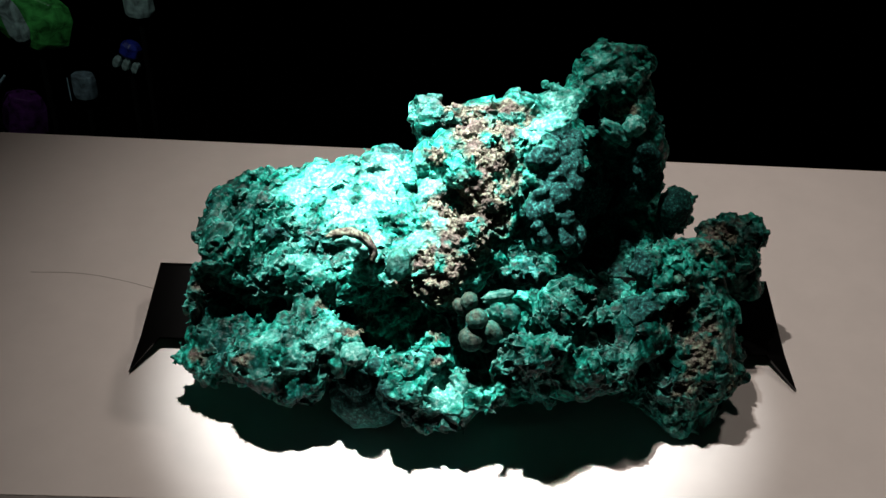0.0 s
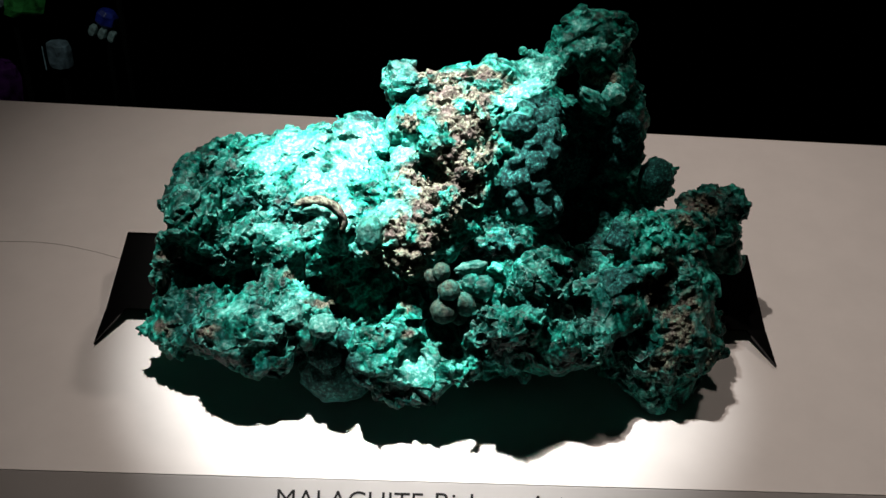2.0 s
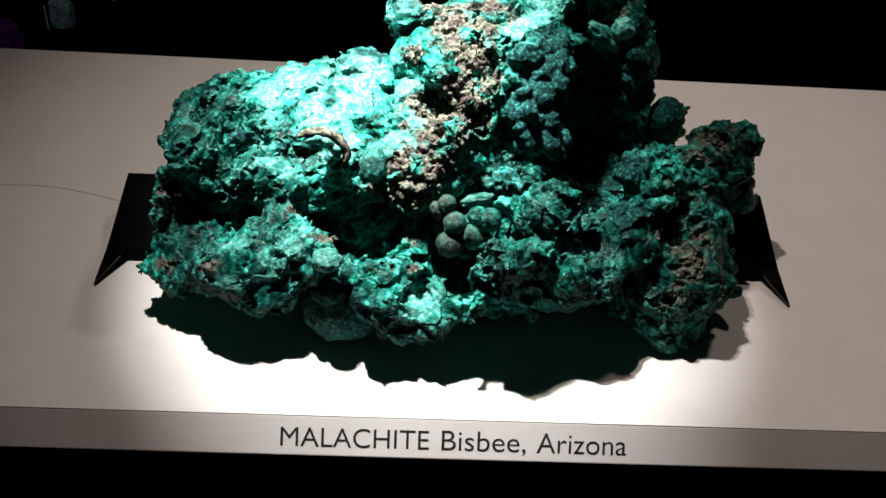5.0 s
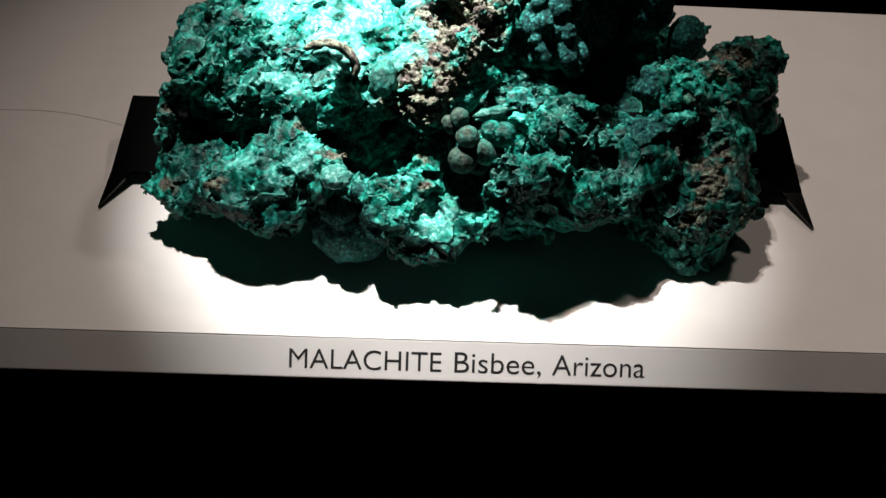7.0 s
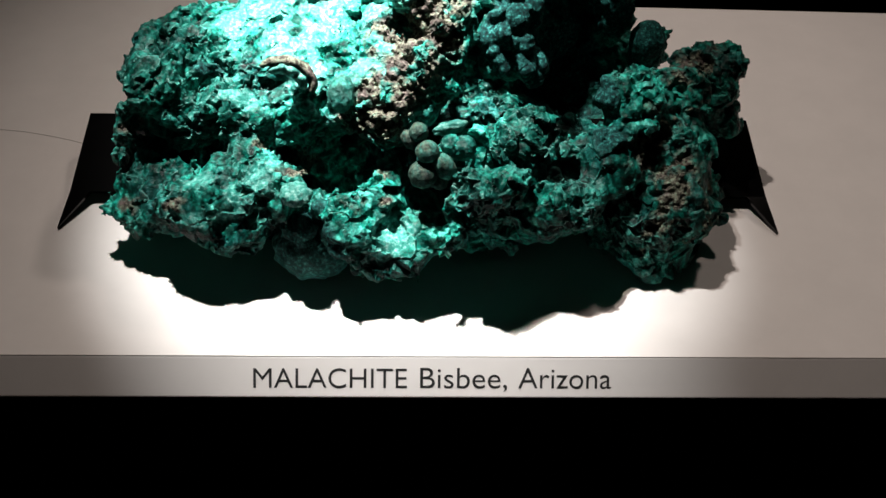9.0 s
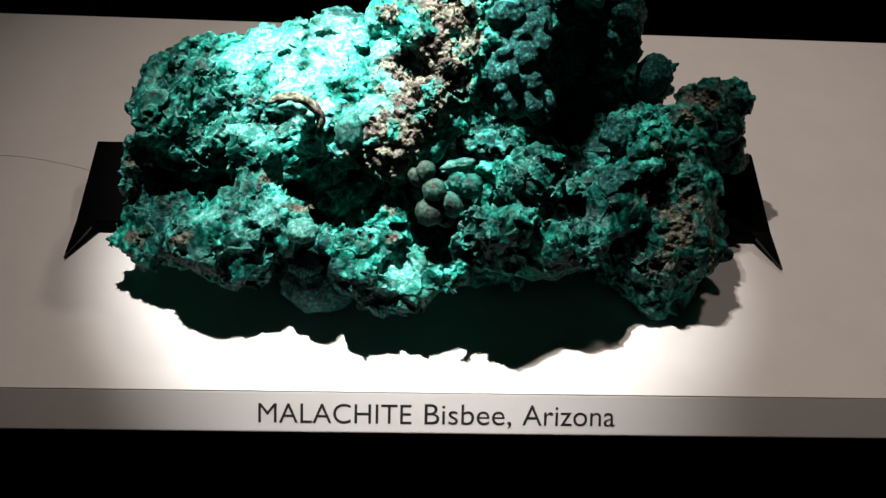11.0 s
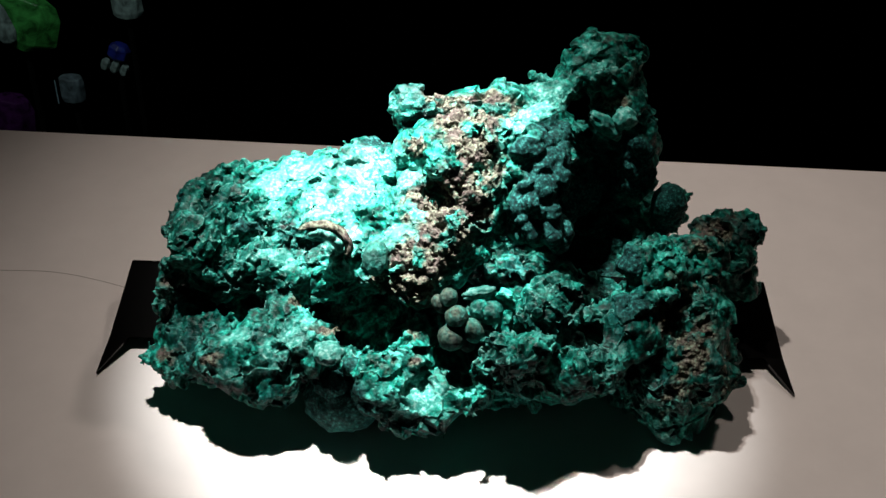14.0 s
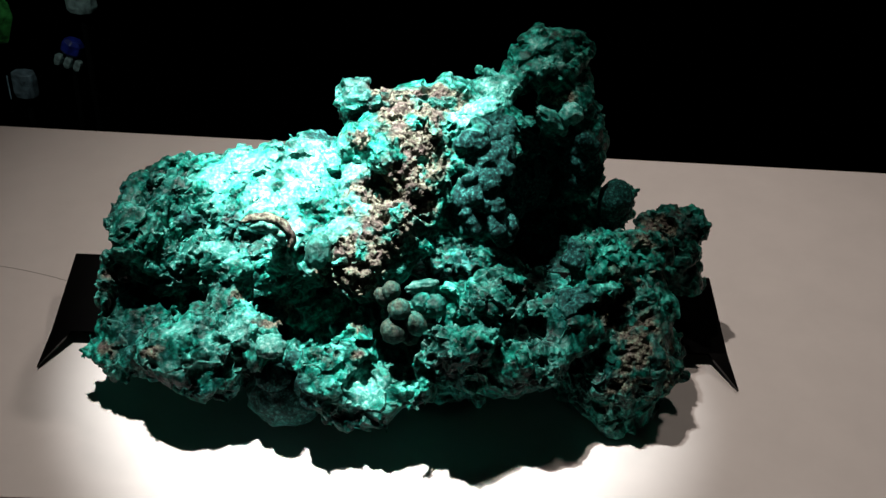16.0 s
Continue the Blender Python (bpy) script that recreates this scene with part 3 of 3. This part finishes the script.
    # crusts come in separate patches; the smallest stay with the rock that they sit on
    looks = (("green_mass", "broken bright green malachite"), ("crest", "green banded crest with hollow vugs"), ("side_lobe", "dark green fibrous lobe"),
             ("velvet_crust", "dark blue-green velvety botryoidal crust"), ("brown_matrix", "crumbly brown and grey matrix"))
    ground = np.where(crest, 1, np.where(lobe, 2, 0))
    for k in (4, 3):
        own = np.flatnonzero(kind == k)
        label = joined(quads[own], len(verts))[quads[own][:, 0]]
        names, size = np.unique(label, return_counts=True)
        for name, count in zip(names, size):
            mine = own[label == name]
            if count < 500:
                kind[mine] = ground[mine]
            else:
                yield (*looks[k], mine, verts, quads, colour, cell)
    for k in (0, 1, 2):
        own = np.flatnonzero(kind == k)
        label = joined(quads[own], len(verts))[quads[own][:, 0]]
        names, size = np.unique(label, return_counts=True)
        apart = names[(size > 0) & (size < size.max())]
        yield (*looks[k], own[~np.isin(label, apart)], verts, quads, colour, cell)
        for name in apart:
            mine = own[label == name]
            yield (*(looks[k] if len(mine) > 3000 else ("green_chip", "broken green chip in the rock")), mine, verts, quads, colour, cell)


def shard(name, label, chosen, verts, quads, colour, cell, parent):
    used, back = np.unique(quads[chosen], return_inverse=True)
    faces = back.reshape(-1, 4)
    me = bpy.data.meshes.new(name)
    me.from_pydata(verts[used].tolist(), [], faces.tolist())
    me.polygons.foreach_set("use_smooth", np.full(len(faces), name == "velvet_crust"))  # broken mineral stays sharp
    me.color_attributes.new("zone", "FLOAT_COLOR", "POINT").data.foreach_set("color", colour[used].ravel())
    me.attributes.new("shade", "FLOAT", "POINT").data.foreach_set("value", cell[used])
    me.materials.append(MALACHITE)
    ob = new(name, me)
    ob.parent, ob["label"] = parent, label


mineral_root = tagged(new("malachite_specimen"), "rough green malachite specimen with brown matrix on black stand", "mineral")
for piece in specimen():
    shard(*piece, mineral_root)


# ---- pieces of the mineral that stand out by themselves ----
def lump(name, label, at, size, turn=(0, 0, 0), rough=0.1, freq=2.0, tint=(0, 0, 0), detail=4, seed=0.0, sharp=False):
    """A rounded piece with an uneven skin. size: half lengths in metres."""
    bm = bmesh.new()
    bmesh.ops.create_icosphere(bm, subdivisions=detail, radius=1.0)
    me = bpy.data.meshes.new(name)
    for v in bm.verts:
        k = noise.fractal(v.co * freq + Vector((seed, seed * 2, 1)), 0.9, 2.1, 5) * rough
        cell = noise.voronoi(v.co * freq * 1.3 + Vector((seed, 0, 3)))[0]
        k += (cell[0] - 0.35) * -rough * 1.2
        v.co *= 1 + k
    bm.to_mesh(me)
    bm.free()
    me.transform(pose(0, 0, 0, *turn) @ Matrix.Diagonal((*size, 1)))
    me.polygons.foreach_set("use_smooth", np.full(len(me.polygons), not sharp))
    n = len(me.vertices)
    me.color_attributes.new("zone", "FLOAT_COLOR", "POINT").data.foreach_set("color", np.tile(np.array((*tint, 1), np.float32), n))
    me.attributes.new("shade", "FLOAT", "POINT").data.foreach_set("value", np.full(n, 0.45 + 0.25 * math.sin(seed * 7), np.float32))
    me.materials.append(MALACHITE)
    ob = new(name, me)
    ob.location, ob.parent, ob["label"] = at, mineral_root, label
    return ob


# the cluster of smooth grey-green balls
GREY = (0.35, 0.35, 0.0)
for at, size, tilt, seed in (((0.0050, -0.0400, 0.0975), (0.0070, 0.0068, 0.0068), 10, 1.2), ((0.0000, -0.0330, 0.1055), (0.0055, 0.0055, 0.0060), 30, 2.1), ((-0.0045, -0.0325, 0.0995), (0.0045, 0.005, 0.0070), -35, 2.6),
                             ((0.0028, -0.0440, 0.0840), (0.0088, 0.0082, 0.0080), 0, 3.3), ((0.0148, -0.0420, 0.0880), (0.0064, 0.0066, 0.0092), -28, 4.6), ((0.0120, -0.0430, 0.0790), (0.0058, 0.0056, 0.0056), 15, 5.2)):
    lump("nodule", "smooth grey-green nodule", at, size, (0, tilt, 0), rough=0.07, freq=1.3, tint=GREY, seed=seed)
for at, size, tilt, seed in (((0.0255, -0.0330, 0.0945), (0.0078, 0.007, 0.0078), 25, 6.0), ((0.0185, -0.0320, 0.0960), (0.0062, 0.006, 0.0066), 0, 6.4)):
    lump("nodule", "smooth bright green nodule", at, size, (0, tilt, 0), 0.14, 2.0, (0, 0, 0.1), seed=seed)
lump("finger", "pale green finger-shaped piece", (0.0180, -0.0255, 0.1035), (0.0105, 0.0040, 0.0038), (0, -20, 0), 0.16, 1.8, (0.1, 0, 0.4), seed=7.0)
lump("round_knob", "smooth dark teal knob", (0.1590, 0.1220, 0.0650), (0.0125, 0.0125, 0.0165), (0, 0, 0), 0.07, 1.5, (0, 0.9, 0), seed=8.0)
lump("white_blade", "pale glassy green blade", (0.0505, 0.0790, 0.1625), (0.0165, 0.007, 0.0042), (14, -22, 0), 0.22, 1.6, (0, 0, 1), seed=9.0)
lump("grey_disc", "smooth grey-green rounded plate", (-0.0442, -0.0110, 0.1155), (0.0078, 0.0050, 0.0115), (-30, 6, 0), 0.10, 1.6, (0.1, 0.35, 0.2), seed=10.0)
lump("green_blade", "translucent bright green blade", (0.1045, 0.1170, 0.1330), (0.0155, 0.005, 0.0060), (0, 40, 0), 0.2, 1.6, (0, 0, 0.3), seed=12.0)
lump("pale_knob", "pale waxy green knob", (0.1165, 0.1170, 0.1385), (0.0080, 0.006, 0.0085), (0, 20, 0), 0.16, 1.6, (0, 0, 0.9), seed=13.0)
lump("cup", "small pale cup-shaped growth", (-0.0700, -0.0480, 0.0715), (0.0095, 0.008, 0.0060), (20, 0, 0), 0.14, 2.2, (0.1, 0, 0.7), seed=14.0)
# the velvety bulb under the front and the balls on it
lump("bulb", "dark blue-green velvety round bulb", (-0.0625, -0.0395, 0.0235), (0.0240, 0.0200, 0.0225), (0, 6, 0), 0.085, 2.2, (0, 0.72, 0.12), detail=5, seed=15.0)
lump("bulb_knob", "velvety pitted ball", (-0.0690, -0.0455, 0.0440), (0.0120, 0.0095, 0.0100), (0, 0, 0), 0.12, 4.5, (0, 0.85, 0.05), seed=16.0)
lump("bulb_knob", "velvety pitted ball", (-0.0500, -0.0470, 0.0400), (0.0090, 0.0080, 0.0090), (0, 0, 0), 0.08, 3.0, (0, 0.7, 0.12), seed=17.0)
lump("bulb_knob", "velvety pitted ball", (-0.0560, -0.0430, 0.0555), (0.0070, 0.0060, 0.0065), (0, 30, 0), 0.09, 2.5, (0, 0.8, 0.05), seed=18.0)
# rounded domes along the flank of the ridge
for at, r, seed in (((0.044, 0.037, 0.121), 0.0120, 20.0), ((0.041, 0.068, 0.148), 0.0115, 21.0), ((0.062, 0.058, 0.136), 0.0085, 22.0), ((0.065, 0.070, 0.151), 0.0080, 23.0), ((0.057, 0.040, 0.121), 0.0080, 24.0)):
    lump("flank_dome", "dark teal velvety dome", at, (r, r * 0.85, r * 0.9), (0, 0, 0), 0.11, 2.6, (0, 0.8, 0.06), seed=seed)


def shell(at):
    """A brown-rimmed half ring with a pale inner lip."""
    for name, label, r, thick, z, tint in (("shell_rim", "brown curved rim", 0.0165, 0.0034, 0.0, (1, 0, 0)), ("shell_lip", "pale curved inner lip", 0.0105, 0.0040, 0.001, (0.15, 0.1, 0.9))):
        bm = bmesh.new()
        rings = []
        for i in range(29):
            a = radians(150 - i * 165 / 28)
            k = 0.35 + 0.65 * math.sin(math.pi * min(1, max(0, (i + 1) / 30))) ** 0.6
            c = Vector((math.cos(a) * r, z, math.sin(a) * r * 0.72))
            out = Vector((math.cos(a), 0, math.sin(a) * 0.72)).normalized()
            ring = []
            for j in range(10):
                b = j * math.tau / 10
                w = 1 + 0.35 * noise.noise(Vector((i * 0.35, j * 0.7, r * 900)))
                ring.append(bm.verts.new(c + (out * math.cos(b) + Vector((0, 2.2 * math.sin(b), 0))) * thick * k * w))
            rings.append(ring)
        for p, q in zip(rings, rings[1:]):
            for j in range(10):
                bm.faces.new((p[j], q[j], q[(j + 1) % 10], p[(j + 1) % 10]))
        bm.faces.new(rings[0]), bm.faces.new(rings[-1][::-1])
        bmesh.ops.recalc_face_normals(bm, faces=bm.faces[:])
        ob = part(name, bm, MALACHITE, mineral_root, label)
        n = len(ob.data.vertices)
        ob.data.polygons.foreach_set("use_smooth", np.ones(len(ob.data.polygons), bool))
        ob.data.color_attributes.new("zone", "FLOAT_COLOR", "POINT").data.foreach_set("color", np.tile(np.array((*tint, 1), np.float32), n))
        ob.data.attributes.new("shade", "FLOAT", "POINT").data.foreach_set("value", np.full(n, 0.6, np.float32))
        ob.matrix_basis = pose(*at, -38, 12, 0)


shell((-0.0765, -0.0060, 0.1195))


# ---- reflections in the case glass, built as crystals behind the board on an added low black shelf ----
SHELF_Y = 0.68
tagged(part("shelf", box(-1.4, 0.9, 0.55, 0.95, -0.64, -0.60, 0.003), BLACK), "added low matt black shelf under the stand-ins for reflections", "shelf", kind="structure")
# added lamp that makes the stand-in crystals show
lamp("stand_in_spot", "SPOT", (-0.45, 0.25, 0.55), (-0.42, 0.68, -0.2), 3.6, (0.85, 1.0, 0.98), 0.02, 50, 0.8)


def glassy(name, colour, rough=0.2, through_light=0.0):
    m, t, s = material(name)
    where = t.nodes.new("ShaderNodeTexCoord").outputs["Object"]
    n = noise_of(t, where, 55, 5, 0.6, 0.8)
    t.links.new(ramp(t, n, ((0.34, tuple(c * 0.15 for c in colour)), (0.52, tuple(c * 0.6 for c in colour)), (0.7, colour))), s.inputs["Base Color"])
    s.inputs["Roughness"].default_value = rough
    bump(t, s, n, 0.3, 0.002)
    return m


def crystal(parent, name, at, size, turn, sides, mat, tip=0.35, seed=0):
    """A prism with sloping ends, its faces a little uneven."""
    r = random.Random(seed)
    bm = bmesh.new()
    rings = []
    for z, k in ((-1, 1 - tip), (-0.55, 1.0), (0.5, 1.0), (1, 1 - tip)):
        rings.append([bm.verts.new((math.cos(i * math.tau / sides) * k * r.uniform(0.9, 1.05), math.sin(i * math.tau / sides) * k * r.uniform(0.9, 1.05), z)) for i in range(sides)])
    for p, q in zip(rings, rings[1:]):
        for i in range(sides):
            bm.faces.new((p[i], p[(i + 1) % sides], q[(i + 1) % sides], q[i]))
    bm.faces.new(rings[0][::-1]), bm.faces.new(rings[-1])
    bmesh.ops.bevel(bm, geom=bm.edges[:], offset=0.05, segments=1, affect="EDGES")
    bmesh.ops.transform(bm, matrix=pose(0, 0, 0, *turn) @ Matrix.Diagonal((*size, 1)), verts=bm.verts[:])
    ob = part(name, bm, mat, parent)
    ob.location = at
    return ob


def holder(parent, at, low):
    """An added slim black rod from the shelf to a stand-in crystal."""
    bm = bmesh.new()
    bmesh.ops.create_cone(bm, cap_ends=True, segments=12, radius1=0.004, radius2=0.004, depth=at[2] - low)
    ob = part("rod", bm, BLACK, parent)
    ob.location = (at[0], at[1] + 0.004, (at[2] + low) / 2)


def reflected(name, label, at):
    root = tagged(new(name), label, "mineral", group="specimens in the dark")
    holder(root, at, -0.60)
    return root


GREEN_GLASS, BLUE_GLASS, PURPLE = glassy("green_reflection", (0.10, 0.55, 0.12)), glassy("blue_reflection", (0.03, 0.05, 0.45), 0.4), glassy("purple_reflection", (0.10, 0.02, 0.13))
PALE_STONE, DARK_STONE, RED_STONE, ICE = glassy("pale_matrix", (0.40, 0.55, 0.52), 0.7), glassy("speckled_stone", (0.22, 0.30, 0.34), 0.6), glassy("red_stone", (0.5, 0.02, 0.01), 0.4), glassy("pale_blue_edge", (0.6, 0.85, 0.95), 0.2)
# each crystal group stands in for one reflection; pale edges are its bright streaks
p = (-0.5027, 0.6800, -0.1060)
root = reflected("green_reflection", "dim green reflection in the case glass, built as a crystal on a rod", p)
crystal(root, "crystal", p, (0.050, 0.02, 0.034), (0, 24, 0), 6, GREEN_GLASS, 0.3, 1)
crystal(root, "crystal", (p[0] - 0.016, p[1] - 0.018, p[2] + 0.006), (0.014, 0.008, 0.028), (0, -14, 0), 5, PALE_STONE, 0.4, 2)
crystal(root, "edge", (p[0] - 0.050, p[1] - 0.005, p[2] + 0.008), (0.0012, 0.0012, 0.016), (0, 16, 0), 4, ICE, 0.2, 3)
p = (-0.3940, 0.6800, -0.1519)
root = reflected("blue_reflection", "dark blue and pale reflection in the case glass, built as crystals", p)
crystal(root, "azurite", (p[0] + 0.004, p[1], p[2] + 0.007), (0.014, 0.010, 0.011), (0, 20, 0), 7, BLUE_GLASS, 0.35, 4)
for i in range(3):
    crystal(root, "matrix", (p[0] - 0.014 + 0.011 * i, p[1] - 0.004, p[2] - 0.008 - 0.004 * i), (0.0055, 0.006, 0.007), (0, 25, 0), 6, PALE_STONE, 0.3, 5 + i)
p = (-0.4553, 0.6800, -0.1988)
root = reflected("speckled_reflection", "speckled grey-blue reflection with a bright edge, built as a crystal block", p)
crystal(root, "block", p, (0.017, 0.012, 0.016), (0, 0, 0), 8, DARK_STONE, 0.1, 9)
crystal(root, "edge", (p[0] - 0.0165, p[1] - 0.010, p[2]), (0.0008, 0.0008, 0.0165), (0, 0, 0), 4, ICE, 0.1, 10)
p = (-0.3729, 0.6800, -0.0810)
root = reflected("pale_reflection", "pale green mottled reflection, built as a mineral block", p)
crystal(root, "block", p, (0.019, 0.012, 0.015), (0, 0, 0), 8, PALE_STONE, 0.08, 11)
p = (-0.5385, 0.6800, -0.2485)
root = reflected("purple_reflection", "dark purple reflection with a bright pale edge, built as a crystal", p)
crystal(root, "crystal", p, (0.032, 0.02, 0.034), (0, 8, 0), 6, PURPLE, 0.3, 12)
crystal(root, "edge", (-0.559, 0.66, -0.1965), (0.0022, 0.0022, 0.0254), (0, 36, 0), 4, ICE, 0.2, 13)
crystal(root, "edge", (-0.5725, 0.66, -0.2375), (0.0013, 0.0013, 0.0206), (0, -4, 0), 4, ICE, 0.2, 14)
p = (-0.5734, 0.6800, -0.1633)
root = reflected("red_reflection", "small dim red reflection, built as a mineral on a rod", p)
crystal(root, "crystal", p, (0.012, 0.008, 0.007), (0, 10, 0), 6, RED_STONE, 0.3, 15)


# ---- traces on the board ----
def thread(points, r):
    cu = bpy.data.curves.new("thread", "CURVE")
    cu.dimensions, cu.bevel_depth, cu.bevel_resolution = "3D", r, 1
    sp = cu.splines.new("BEZIER")
    sp.bezier_points.add(len(points) - 1)
    for q, c in zip(sp.bezier_points, points):
        q.co, q.handle_left_type, q.handle_right_type = (c[0], c[1], r), "AUTO", "AUTO"
    tmp = new("thread_curve", cu)
    bpy.context.view_layer.update()
    me = bpy.data.meshes.new_from_object(tmp.evaluated_get(bpy.context.evaluated_depsgraph_get()))
    bpy.data.objects.remove(tmp)
    me.materials.append(plain("grey_thread", (0.42, 0.40, 0.38), 0.8))
    return tagged(new("thread", me), "thin grey thread lying on the white board", "thread")


thread([(-0.2245, 0.0840, 0.0254), (-0.2541, 0.0935, 0.0246), (-0.2857, 0.1000, 0.0231), (-0.3241, 0.1000, 0.0230)], 0.00018)
